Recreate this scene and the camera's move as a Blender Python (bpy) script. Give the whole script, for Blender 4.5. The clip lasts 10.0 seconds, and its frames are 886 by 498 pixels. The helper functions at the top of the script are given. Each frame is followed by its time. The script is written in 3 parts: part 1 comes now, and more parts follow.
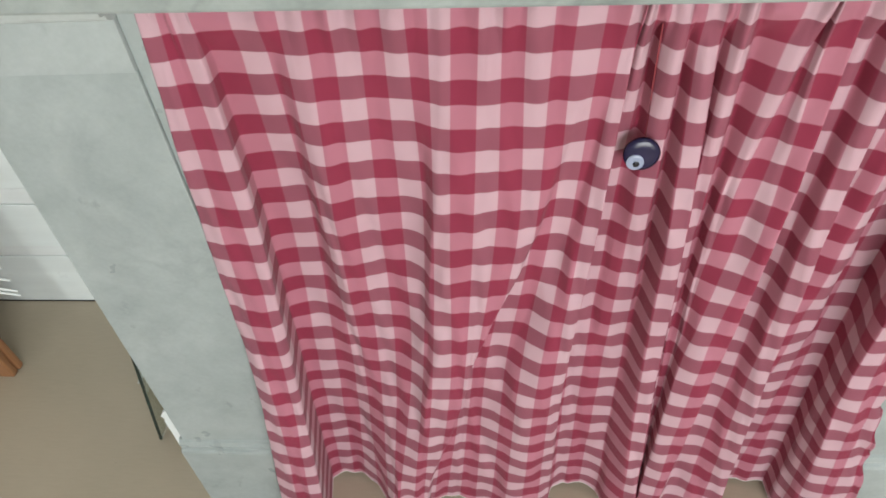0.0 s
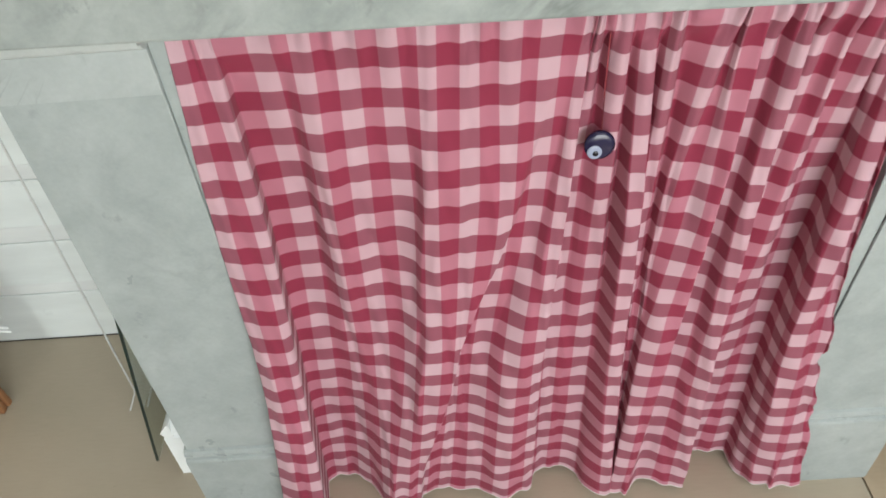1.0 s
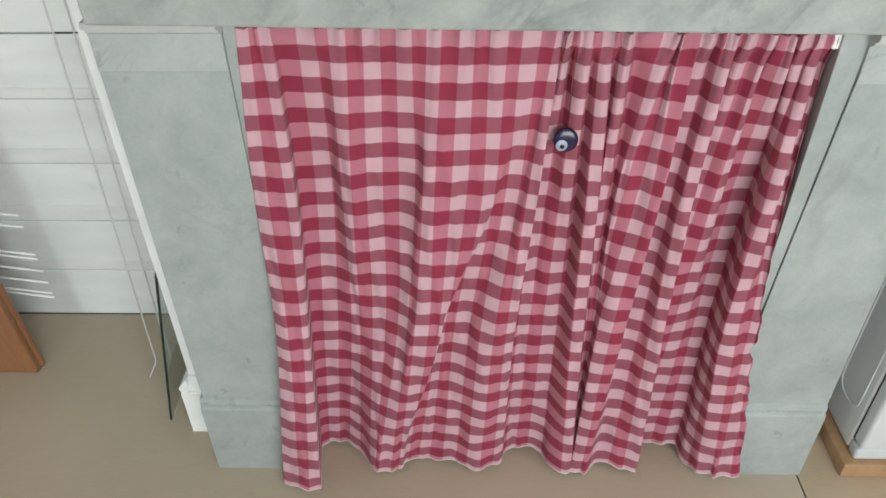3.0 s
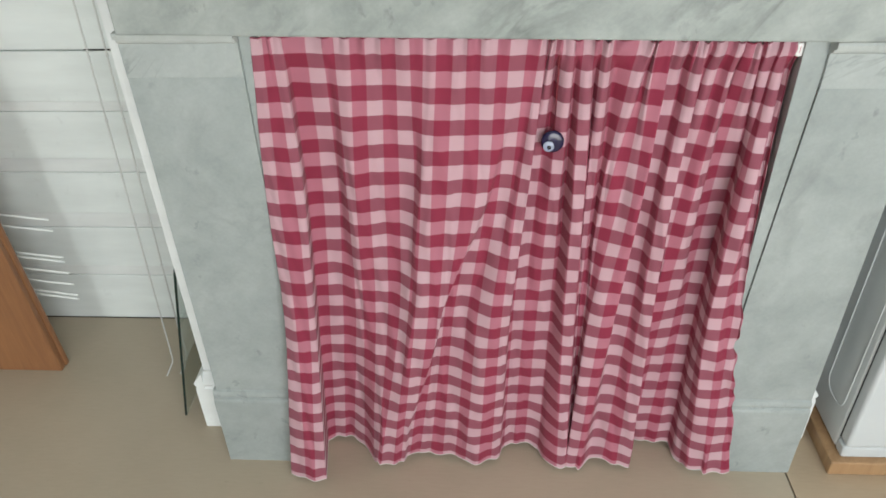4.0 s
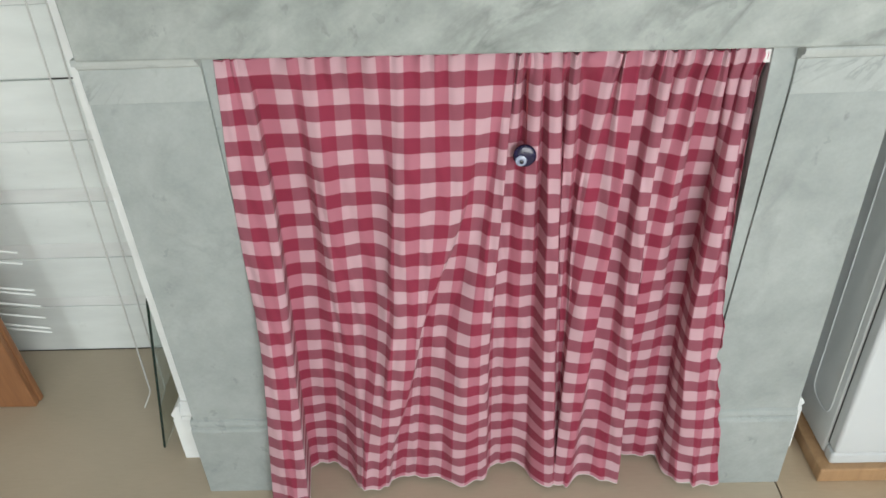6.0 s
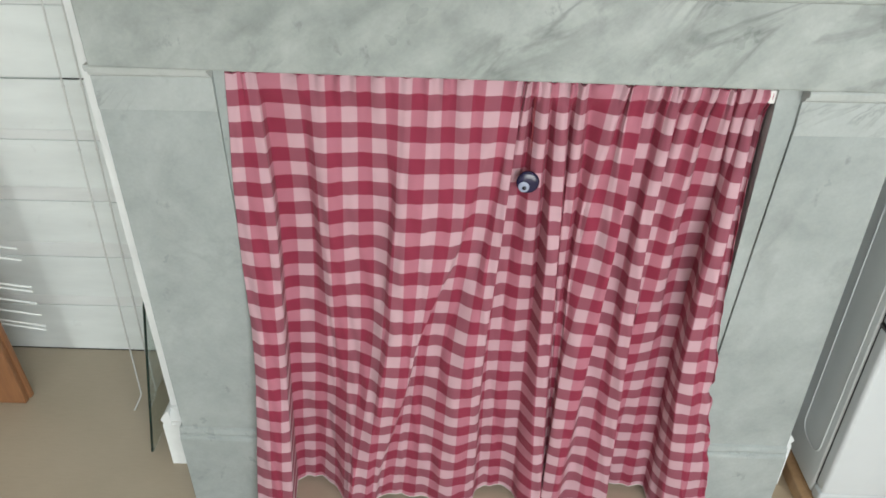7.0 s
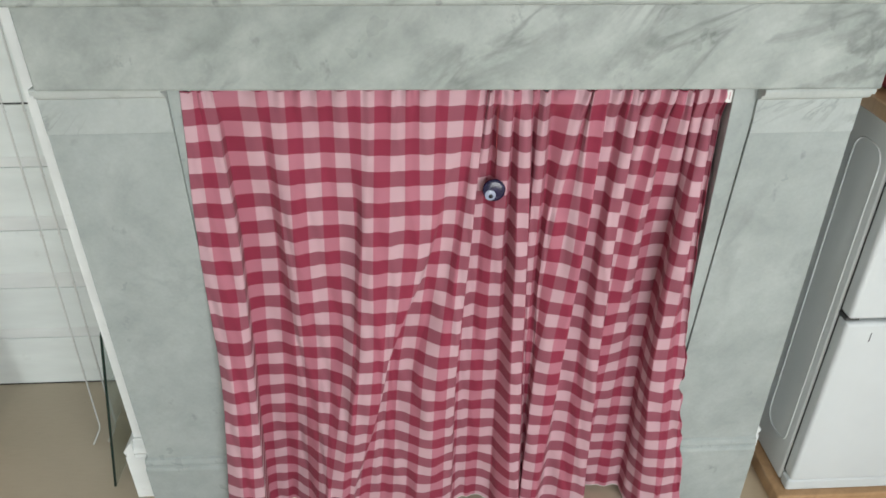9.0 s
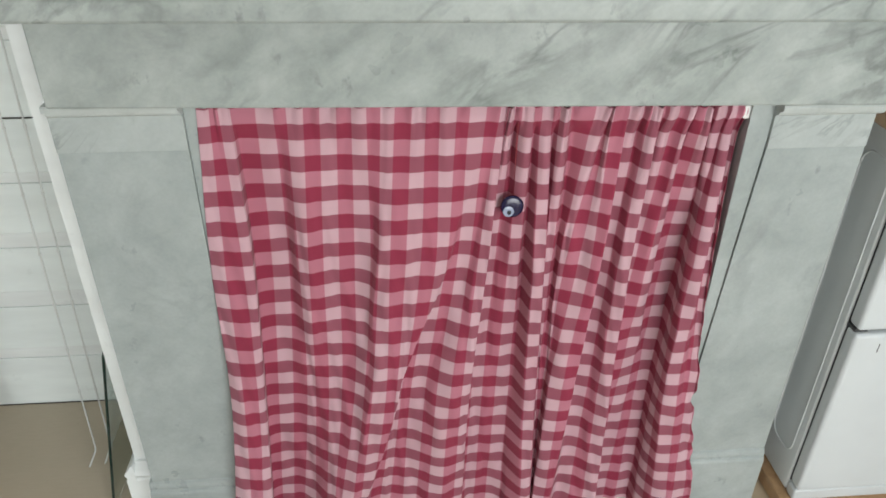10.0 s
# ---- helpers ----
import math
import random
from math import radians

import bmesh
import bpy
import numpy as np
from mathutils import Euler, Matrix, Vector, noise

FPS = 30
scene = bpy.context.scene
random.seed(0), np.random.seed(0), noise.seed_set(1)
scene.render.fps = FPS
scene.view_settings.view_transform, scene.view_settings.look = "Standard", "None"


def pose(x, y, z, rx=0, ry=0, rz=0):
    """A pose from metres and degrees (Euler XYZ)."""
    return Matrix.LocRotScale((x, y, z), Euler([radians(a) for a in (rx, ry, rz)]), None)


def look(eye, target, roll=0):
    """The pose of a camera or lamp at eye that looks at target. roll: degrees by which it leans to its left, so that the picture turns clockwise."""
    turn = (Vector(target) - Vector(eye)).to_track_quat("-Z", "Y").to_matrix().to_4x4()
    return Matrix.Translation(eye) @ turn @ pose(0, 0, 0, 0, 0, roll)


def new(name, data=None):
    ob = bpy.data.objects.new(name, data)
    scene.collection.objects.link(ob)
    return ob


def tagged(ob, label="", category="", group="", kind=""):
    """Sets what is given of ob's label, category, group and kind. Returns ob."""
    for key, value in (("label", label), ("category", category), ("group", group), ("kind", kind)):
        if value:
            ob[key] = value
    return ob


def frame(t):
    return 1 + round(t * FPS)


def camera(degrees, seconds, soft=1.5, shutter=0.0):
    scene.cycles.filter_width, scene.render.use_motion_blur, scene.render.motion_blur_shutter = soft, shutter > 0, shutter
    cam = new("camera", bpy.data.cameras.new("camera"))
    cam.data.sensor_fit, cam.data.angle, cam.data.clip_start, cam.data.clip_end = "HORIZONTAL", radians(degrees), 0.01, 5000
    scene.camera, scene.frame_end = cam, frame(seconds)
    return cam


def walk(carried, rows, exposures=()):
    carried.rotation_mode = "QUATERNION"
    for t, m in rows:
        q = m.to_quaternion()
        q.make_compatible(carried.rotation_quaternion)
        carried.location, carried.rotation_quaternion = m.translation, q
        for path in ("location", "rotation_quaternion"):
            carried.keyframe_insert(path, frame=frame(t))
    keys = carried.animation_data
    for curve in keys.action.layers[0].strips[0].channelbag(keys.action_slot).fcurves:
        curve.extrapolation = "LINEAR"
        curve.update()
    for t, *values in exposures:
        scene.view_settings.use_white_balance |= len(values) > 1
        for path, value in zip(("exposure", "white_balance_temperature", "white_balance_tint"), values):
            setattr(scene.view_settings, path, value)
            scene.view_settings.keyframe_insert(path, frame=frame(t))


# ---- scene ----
cam = camera(61.9, 10.0, 1.6, 0.4)
PATH = [
    (0, (-0.104, -0.647, 1.398), (-0.289, 0.736, -0.035), -5.6),
    (0.5, (-0.091, -0.728, 1.418), (-0.301, 0.684, 0.017), -6.7),
    (1, (-0.151, -0.786, 1.441), (-0.198, 0.679, 0.08), -5.1),
    (1.5, (-0.218, -0.862, 1.453), (-0.16, 0.645, 0.14), -4.1),
    (2, (-0.254, -0.913, 1.457), (-0.128, 0.608, 0.165), -3.6),
    (2.5, (-0.188, -0.986, 1.465), (-0.181, 0.574, 0.213), -0.9),
    (4, (-0.085, -1.186, 1.476), (-0.189, 0.445, 0.324), -1.6),
    (4.5, (-0.069, -1.193, 1.475), (-0.144, 0.467, 0.361), -2.0),
    (5, (-0.065, -1.181, 1.476), (-0.106, 0.48, 0.364), -1.4),
    (5.5, (-0.059, -1.171, 1.468), (-0.112, 0.49, 0.355), -2.3),
    (5.7, (-0.063, -1.168, 1.463), (-0.129, 0.49, 0.347), -3.3),
    (7, (-0.067, -1.165, 1.479), (-0.129, 0.515, 0.397), 0.3),
    (7.5, (-0.067, -1.167, 1.485), (-0.116, 0.524, 0.42), 0.3),
    (8, (-0.058, -1.174, 1.482), (-0.085, 0.521, 0.421), -0.2),
    (8.5, (-0.059, -1.177, 1.477), (-0.057, 0.519, 0.417), -0.5),
    (9, (-0.101, -1.15, 1.479), (-0.028, 0.541, 0.413), -0.2),
    (9.5, (-0.17, -1.116, 1.487), (-0.044, 0.56, 0.404), -0.2),
    (10, (-0.179, -1.123, 1.487), (-0.033, 0.572, 0.437), 0.6),
]
walk(cam, [(t, look(eye, target, roll)) for t, eye, target, roll in PATH],
     exposures=[(0, -0.04), (1, 0.02), (2, -0.06), (2.7, -0.12), (4, -0.14), (7, -0.12), (10, -0.2)])

# ---- world, window light, exposure ----
world = bpy.data.worlds.new("sky")
scene.world = world
world.use_nodes = True
wn = world.node_tree.nodes
sky = wn.new("ShaderNodeTexSky")
sky.sky_type, sky.sun_disc, sky.sun_elevation, sky.sun_rotation = "NISHITA", False, radians(40), radians(150)
world.node_tree.links.new(sky.outputs[0], wn["Background"].inputs[0])
wn["Background"].inputs[1].default_value = 0.1


def area_lamp(name, m, sx, sy, watts, colour):
    data = bpy.data.lights.new(name, "AREA")
    data.shape, data.size, data.size_y, data.energy, data.color = "RECTANGLE", sx, sy, watts, colour
    ob = new(name, data)
    ob.matrix_world = m
    return ob


BACK_Y = -2.7
RIGHT_X = 1.75
LEFT_X = -2.3
# unseen wide window behind the camera, and one ending an added passage: x0, x1, z0, z1
BACK, SOUTH = (-0.15, 1.65, 0.6, 2.05), (-2.24, -1.52, 0.05, 1.9)
# passage added out of view to narrow the light onto the left alcove
PASS_X, PASS_Y = -1.45, -4.5


def window_light(name, opening, y, aim, watts, colour):
    x0, x1, z0, z1 = opening
    area_lamp(name, look(((x0 + x1) / 2, y, (z0 + z1) / 2), aim), x1 - x0 - 0.08, z1 - z0 - 0.1, watts, colour)


window_light("back_window_light", BACK, BACK_Y - 0.06, (0.3, 0.0, 0.4), 72, (0.975, 1.0, 1.0))
window_light("alcove_beam_light", SOUTH, PASS_Y - 0.12, (-1.3, 0.3, 0.2), 40, (0.97, 1.0, 1.0))


# ---- materials ----
class Mat:
    """A node material with short calls for its nodes."""

    def __init__(self, name, rough=0.5, metal=0.0):
        self.m = bpy.data.materials.new(name)
        self.m.use_nodes = True
        self.t = self.m.node_tree
        self.b = self.t.nodes["Principled BSDF"]
        self.b.inputs["Roughness"].default_value = rough
        self.b.inputs["Metallic"].default_value = metal

    def put(self, socket, value):
        if hasattr(value, "is_output"):
            self.t.links.new(value, socket)
        elif isinstance(value, tuple) and len(value) == 3 and socket.type == "RGBA":
            socket.default_value = (*value, 1)
        else:
            socket.default_value = value

    def coords(self, kind="Object", scale=(1, 1, 1), turn=(0, 0, 0)):
        c = self.t.nodes.new("ShaderNodeTexCoord")
        mp = self.t.nodes.new("ShaderNodeMapping")
        self.t.links.new(c.outputs[kind], mp.inputs[0])
        mp.inputs["Rotation"].default_value = [radians(a) for a in turn]
        if scale == (1, 1, 1):
            return mp.outputs[0]
        # turned first, then stretched
        st = self.t.nodes.new("ShaderNodeMapping")
        self.t.links.new(mp.outputs[0], st.inputs[0])
        st.inputs["Scale"].default_value = scale
        return st.outputs[0]

    def noise(self, at, scale, detail=4, rough=0.55, distortion=0.0):
        n = self.t.nodes.new("ShaderNodeTexNoise")
        self.put(n.inputs["Vector"], at)
        n.inputs["Scale"].default_value, n.inputs["Detail"].default_value = scale, detail
        n.inputs["Roughness"].default_value, n.inputs["Distortion"].default_value = rough, distortion
        return n.outputs[0]

    def ramp(self, fac, *stops):
        r = self.t.nodes.new("ShaderNodeValToRGB")
        self.put(r.inputs[0], fac)
        while len(r.color_ramp.elements) < len(stops):
            r.color_ramp.elements.new(0.5)
        for e, (p, c) in zip(r.color_ramp.elements, stops):
            e.position, e.color = p, (*c, 1) if isinstance(c, tuple) else (c, c, c, 1)
        return r.outputs[0]

    def mix(self, fac, a, b, kind="MIX"):
        n = self.t.nodes.new("ShaderNodeMix")
        n.data_type, n.blend_type = "RGBA", kind
        self.put(n.inputs[0], fac), self.put(n.inputs[6], a), self.put(n.inputs[7], b)
        return n.outputs[2]

    def math(self, op, a, b=0.0, c=0.0):
        n = self.t.nodes.new("ShaderNodeMath")
        n.operation = op
        for i, v in enumerate((a, b, c)):
            self.put(n.inputs[i], v)
        return n.outputs[0]

    def bump(self, height, strength=0.2, distance=0.002):
        n = self.t.nodes.new("ShaderNodeBump")
        n.inputs["Strength"].default_value, n.inputs["Distance"].default_value = strength, distance
        self.put(n.inputs["Height"], height)
        self.t.links.new(n.outputs[0], self.b.inputs["Normal"])

    def base(self, colour, rough=None):
        self.put(self.b.inputs["Base Color"], colour)
        if rough is not None:
            self.put(self.b.inputs["Roughness"], rough)
        return self.m


def make_marble(name, light, dark, vein_amount, spots, slant, width=0.06, size=4.0):
    k = Mat(name, 0.32)
    at = k.coords(turn=(0, 36, 8))
    stretch = k.coords(turn=(0, 36, 8), scale=(1, 1, slant))
    cloud = k.ramp(k.mix(0.35, k.noise(stretch, 6.0, 6, 0.6, 0.4), k.noise(at, 22.0, 4, 0.6, 0.3)), (0.32, dark), (0.68, light))
    ridge = k.math("ABSOLUTE", k.math("SUBTRACT", k.noise(stretch, size, 6, 0.55, 0.7), 0.5))
    vein = k.ramp(ridge, (0.0, 1.0), (width, 0.0))
    patch = k.ramp(k.noise(at, 4.0, 3), (0.45, 0.0), (0.68, 1.0))
    grey = tuple(c * 0.5 for c in dark)
    c = k.mix(k.math("MULTIPLY", k.math("MULTIPLY", vein, patch), vein_amount), cloud, grey)
    spot = k.ramp(k.noise(k.coords(scale=(1, 1, 0.7)), 25, 4, 0.6), (0.62, 0.0), (0.73, 1.0))
    clump = k.ramp(k.noise(at, 7, 3), (0.42, 0.0), (0.56, 1.0))
    c = k.mix(k.math("MULTIPLY", k.math("MULTIPLY", spot, clump), spots), c, grey)
    grain = k.noise(at, 160, 2)
    c = k.mix(0.04, c, k.ramp(grain, (0.3, 0.2), (0.7, 0.9)), "OVERLAY")
    k.bump(k.noise(at, 40, 4), 0.06)
    return k.base(c, k.ramp(k.noise(at, 9, 4), (0.3, 0.26), (0.7, 0.48)))


MARBLE = make_marble("grey_white_marble", (0.40, 0.442, 0.432), (0.275, 0.314, 0.305), 0.3, 0.55, 1.3)
MARBLE_PALE = make_marble("pale_marble", (0.50, 0.54, 0.525), (0.40, 0.44, 0.425), 0.2, 0.3, 1.5)
MARBLE_VEINED = make_marble("veined_marble", (0.42, 0.458, 0.437), (0.23, 0.264, 0.248), 0.7, 0.8, 2.2)
MARBLE_STREAKED = make_marble("streaked_marble", (0.43, 0.472, 0.46), (0.34, 0.378, 0.368), 1.0, 0.3, 3.0, 0.03, 5.0)


def make_paint(name, colour, rough=0.45, dirt=0.12, bump=0.12):
    k = Mat(name, rough)
    at = k.coords()
    worn = k.ramp(k.noise(k.coords(scale=(0.5, 1, 2.5)), 5, 5), (0.35, tuple(c * (1 - dirt) for c in colour)), (0.65, colour))
    c = k.mix(k.math("MULTIPLY", k.ramp(k.noise(at, 30, 3), (0.66, 0.0), (0.74, 1.0)), 0.18), worn, tuple(c * 0.6 for c in colour))
    k.bump(k.mix(0.5, k.noise(at, 90, 3), k.noise(k.coords(scale=(0.3, 1, 3)), 40, 3)), bump)
    return k.base(c)


WHITE_BOARD = make_paint("white_board_paint", (0.80, 0.86, 0.84), 0.4)
# board paint greyed to carry the shade of the bands
SHADED_BOARD = make_paint("shade_band_paint", (0.79, 0.83, 0.815), 0.45, 0.14)
WHITE_TRIM = make_paint("white_gloss_trim", (0.88, 0.92, 0.91), 0.28, 0.08, 0.06)
WALL_PAINT = make_paint("off_white_wall_paint", (0.76, 0.78, 0.75), 0.7, 0.06)
ROOM_PAINT = make_paint("grey_wall_paint", (0.70, 0.71, 0.71), 0.7, 0.08)
CEILING_PAINT = make_paint("ceiling_paint", (0.80, 0.80, 0.78), 0.8, 0.04)
# pale pink, so that the unlit lining looks lit
LINING_LIFTED = make_paint("lifted_pink_plaster", (0.84, 0.76, 0.77), 0.85, 0.15, 0.4)


def make_floor(name, light, dark):
    k = Mat(name, 0.42)
    at = k.coords()
    c = k.ramp(k.noise(at, 2.2, 5), (0.35, dark), (0.7, light))
    c = k.mix(0.25, c, k.ramp(k.noise(k.coords(scale=(1, 6, 1)), 28, 4), (0.3, dark), (0.7, light)))
    c = k.mix(k.math("MULTIPLY", k.ramp(k.noise(at, 45, 3), (0.7, 0.0), (0.78, 1.0)), 0.35), c, tuple(v * 0.5 for v in dark))
    k.bump(k.noise(at, 120, 3), 0.1)
    return k.base(c, k.ramp(k.noise(at, 7, 4), (0.3, 0.34), (0.7, 0.55)))


FLOOR = make_floor("beige_floor", (0.50, 0.43, 0.325), (0.42, 0.36, 0.268))
FLOOR_PALE = make_floor("pale_boards", (0.50, 0.40, 0.28), (0.40, 0.31, 0.21))


def make_wood(name, light, dark, rough=0.4):
    k = Mat(name, rough)
    at = k.coords(scale=(9, 9, 0.9))
    ring = k.noise(at, 3.0, 5, 0.55, 1.4)
    fine = k.noise(k.coords(scale=(60, 60, 3)), 4, 3)
    c = k.mix(0.3, k.ramp(ring, (0.3, dark), (0.7, light)), k.ramp(fine, (0.3, dark), (0.7, light)))
    k.bump(fine, 0.08)
    return k.base(c)


ORANGE_WOOD = make_wood("orange_pine", (0.33, 0.155, 0.066), (0.22, 0.098, 0.045))
PALE_WOOD = make_wood("pale_board_wood", (0.46, 0.29, 0.15), (0.34, 0.20, 0.10))


def make_plain(name, colour, rough, metal=0.0, scale=60, bump=0.05):
    k = Mat(name, rough, metal)
    at = k.coords()
    k.bump(k.noise(at, scale, 3), bump)
    return k.base(k.ramp(k.noise(at, 6, 4), (0.3, tuple(c * 0.93 for c in colour)), (0.7, colour)))


# one white enamel, toned down for the lit door, up for the shaded side
ENAMEL = make_plain("dimmed_white_enamel", (0.61, 0.65, 0.66), 0.3, 0, 300, 0.04)
ENAMEL_LIFTED = make_plain("lifted_white_enamel", (0.74, 0.77, 0.77), 0.38, 0, 260, 0.05)
RUBBER = make_plain("dark_seal", (0.05, 0.05, 0.05), 0.6)
WIRE_WHITE = make_plain("white_coated_wire", (0.84, 0.88, 0.86), 0.35)
# same white wire, greyed as it looks dim before the lit boards
WIRE_SHADED = make_plain("shaded_white_wire", (0.60, 0.62, 0.60), 0.5)
ROD_WHITE = make_plain("white_plastic", (0.85, 0.85, 0.83), 0.35)
DARK_GAP = make_plain("dark_gap", (0.03, 0.028, 0.025), 0.9)
EYE_BLUE = make_plain("cobalt_glass", (0.012, 0.009, 0.042), 0.2)
EYE_PALE = make_plain("pale_blue_glass", (0.30, 0.34, 0.45), 0.12)
EYE_BLACK = make_plain("black_glass", (0.008, 0.008, 0.015), 0.1)
HEM_COTTON = make_plain("white_cotton_hem", (0.78, 0.70, 0.68), 0.9)
RED_CLOTH = make_plain("red_patterned_cloth", (0.32, 0.05, 0.06), 0.9)

gk = Mat("clear_glass", 0.02)
gk.b.inputs["Transmission Weight"].default_value = 1.0
gk.b.inputs["IOR"].default_value = 1.5
GLASS = gk.base((0.86, 0.93, 0.90))
GLASS_EDGE = make_plain("dark_green_glass_edge", (0.012, 0.03, 0.024), 0.15)


def make_gingham():
    k = Mat("red_white_gingham", 0.85)
    uv = k.t.nodes.new("ShaderNodeUVMap")
    uv.uv_map = "cloth"
    sep = k.t.nodes.new("ShaderNodeSeparateXYZ")
    k.t.links.new(uv.outputs[0], sep.inputs[0])

    def stripe(coord):
        f = k.math("FRACT", k.math("MULTIPLY", coord, 0.5))
        side = k.math("ABSOLUTE", k.math("SUBTRACT", k.math("FRACT", k.math("ADD", f, 0.75)), 0.5))
        soft = k.t.nodes.new("ShaderNodeMapRange")
        soft.inputs[1].default_value, soft.inputs[2].default_value = 0.238, 0.262
        k.put(soft.inputs[0], side)
        return soft.outputs[0]

    warp, weft = stripe(sep.outputs[0]), stripe(sep.outputs[1])
    c = k.mix(weft, k.mix(warp, CLOTH_WHITE, CLOTH_PINK), k.mix(warp, CLOTH_ROSE, CLOTH_RED))
    thread = k.math("MULTIPLY", k.math("SINE", k.math("MULTIPLY", sep.outputs[0], 180.0)), k.math("SINE", k.math("MULTIPLY", sep.outputs[1], 180.0)))
    fade = k.noise(k.coords(), 7, 4)
    c = k.mix(0.35, c, k.ramp(fade, (0.3, 0.42), (0.7, 0.58)), "OVERLAY")
    k.bump(k.math("ADD", k.math("MULTIPLY", thread, 0.2), k.noise(k.coords(), 55, 4)), 0.25, 0.002)
    k.base(c)
    k.b.inputs["Sheen Weight"].default_value = 0.15
    see = k.t.nodes.new("ShaderNodeBsdfTranslucent")
    k.put(see.inputs[0], c)
    mixer = k.t.nodes.new("ShaderNodeMixShader")
    mixer.inputs[0].default_value = 0.34
    k.t.links.new(k.b.outputs[0], mixer.inputs[1])
    k.t.links.new(see.outputs[0], mixer.inputs[2])
    k.t.links.new(mixer.outputs[0], k.t.nodes["Material Output"].inputs[0])
    return k.m


CLOTH_WHITE, CLOTH_PINK, CLOTH_ROSE, CLOTH_RED = (0.76, 0.505, 0.565), (0.62, 0.235, 0.31), (0.405, 0.115, 0.165), (0.375, 0.037, 0.085)
GINGHAM = make_gingham()

# ---- building helpers ----
ORIGIN = {}


def thing(name, at, label, category, group="", kind=""):
    ob = new(name)
    ob.location = at
    ob.empty_display_size = 0.05
    ORIGIN[ob.name] = Vector(at)
    return tagged(ob, label, category, group, kind)


def finish(bm, name, material, smooth=False):
    bmesh.ops.recalc_face_normals(bm, faces=bm.faces)
    me = bpy.data.meshes.new(name)
    bm.to_mesh(me)
    bm.free()
    me.materials.append(material)
    for p in me.polygons:
        p.use_smooth = smooth
    return me


def part(name, bm, material, parent, label="", smooth=False):
    """One mesh, given in world metres, as a part of a thing or of a part."""
    o = ORIGIN[parent.name]
    bmesh.ops.translate(bm, verts=bm.verts, vec=-o)
    ob = new(name, finish(bm, name, material, smooth))
    ob.parent = parent
    ORIGIN[ob.name] = o
    return tagged(ob, label)


def solid(name, bm, material, label, category, kind="", smooth=False, group=""):
    """A thing that is one mesh."""
    ob = new(name, finish(bm, name, material, smooth))
    ORIGIN[ob.name] = Vector((0, 0, 0))
    return tagged(ob, label, category, group, kind)


def box(x0, x1, y0, y1, z0, z1, bevel=0.0, seg=2, bm=None):
    bm = bm or bmesh.new()
    made = bmesh.ops.create_cube(bm, size=1)["verts"]
    for v in made:
        v.co = Vector(((x0 + x1) / 2 + v.co.x * (x1 - x0), (y0 + y1) / 2 + v.co.y * (y1 - y0), (z0 + z1) / 2 + v.co.z * (z1 - z0)))
    if bevel:
        edges = list({e for v in made for e in v.link_edges})
        bmesh.ops.bevel(bm, geom=edges, offset=bevel, segments=seg, affect="EDGES", profile=0.5)
    return bm


def extrude_profile(points, x0, x1, bm=None):
    """A moulding: points (y, z) round the section, drawn from x0 to x1."""
    bm = bm or bmesh.new()
    a = [bm.verts.new((x0, y, z)) for y, z in points]
    b = [bm.verts.new((x1, y, z)) for y, z in points]
    n = len(points)
    for i in range(n):
        bm.faces.new((a[i], a[(i + 1) % n], b[(i + 1) % n], b[i]))
    bm.faces.new(a), bm.faces.new(b[::-1])
    return bm


def tube(points, radius, sides=8, bm=None):
    bm = bm or bmesh.new()
    pts = [Vector(p) for p in points]
    rings = []
    for i, p in enumerate(pts):
        d = (pts[min(i + 1, len(pts) - 1)] - pts[max(i - 1, 0)]).normalized()
        u = d.orthogonal().normalized()
        w = d.cross(u)
        rings.append([bm.verts.new(p + radius * (math.cos(2 * math.pi * k / sides) * u + math.sin(2 * math.pi * k / sides) * w)) for k in range(sides)])
    for a, b in zip(rings, rings[1:]):
        # match the nearest start, so that the tube does not twist
        s = min(range(sides), key=lambda q: (b[q].co - a[0].co - (b[0].co - a[0].co) * 0).length)
        for k in range(sides):
            bm.faces.new((a[k], a[(k + 1) % sides], b[(k + 1 + s) % sides], b[(k + s) % sides]))
    bm.faces.new(rings[0][::-1]), bm.faces.new(rings[-1])
    return bm


def tilt_y(bm, slope, x=0.0):
    """Let a piece drop towards +x, by a slope fitted to the camera's view."""
    for v in bm.verts:
        v.co.z -= slope * (v.co.x - x)
    return bm


# ---- the room ----
BREAST_Y, ALCOVE_Y = 0.115, 0.52
TOP_Z = 2.6
floor = solid("floor", box(LEFT_X, 0.645, PASS_Y, ALCOVE_Y + 0.1, -0.1, 0.0), FLOOR, "worn beige floor, scuffed and slightly glossy", "floor", "structure")
floor_right = solid("floor_right", box(0.6485, RIGHT_X, BACK_Y, ALCOVE_Y + 0.1, -0.1, 0.0012), FLOOR_PALE, "paler floor boards beyond a dark joint", "floor", "structure")
solid("floor_joint", box(0.645, 0.6485, BACK_Y, ALCOVE_Y, -0.1, -0.004), DARK_GAP, "dark open joint in the floor", "joint", "structure")
solid("ceiling", box(LEFT_X, RIGHT_X, PASS_Y, ALCOVE_Y + 0.1, TOP_Z, TOP_Z + 0.1), CEILING_PAINT, "plain white ceiling", "ceiling", "structure")
solid("wall_west", box(LEFT_X - 0.1, LEFT_X, PASS_Y - 0.2, ALCOVE_Y + 0.1, 0, TOP_Z), ROOM_PAINT, "plain pale grey side wall", "wall", "structure")
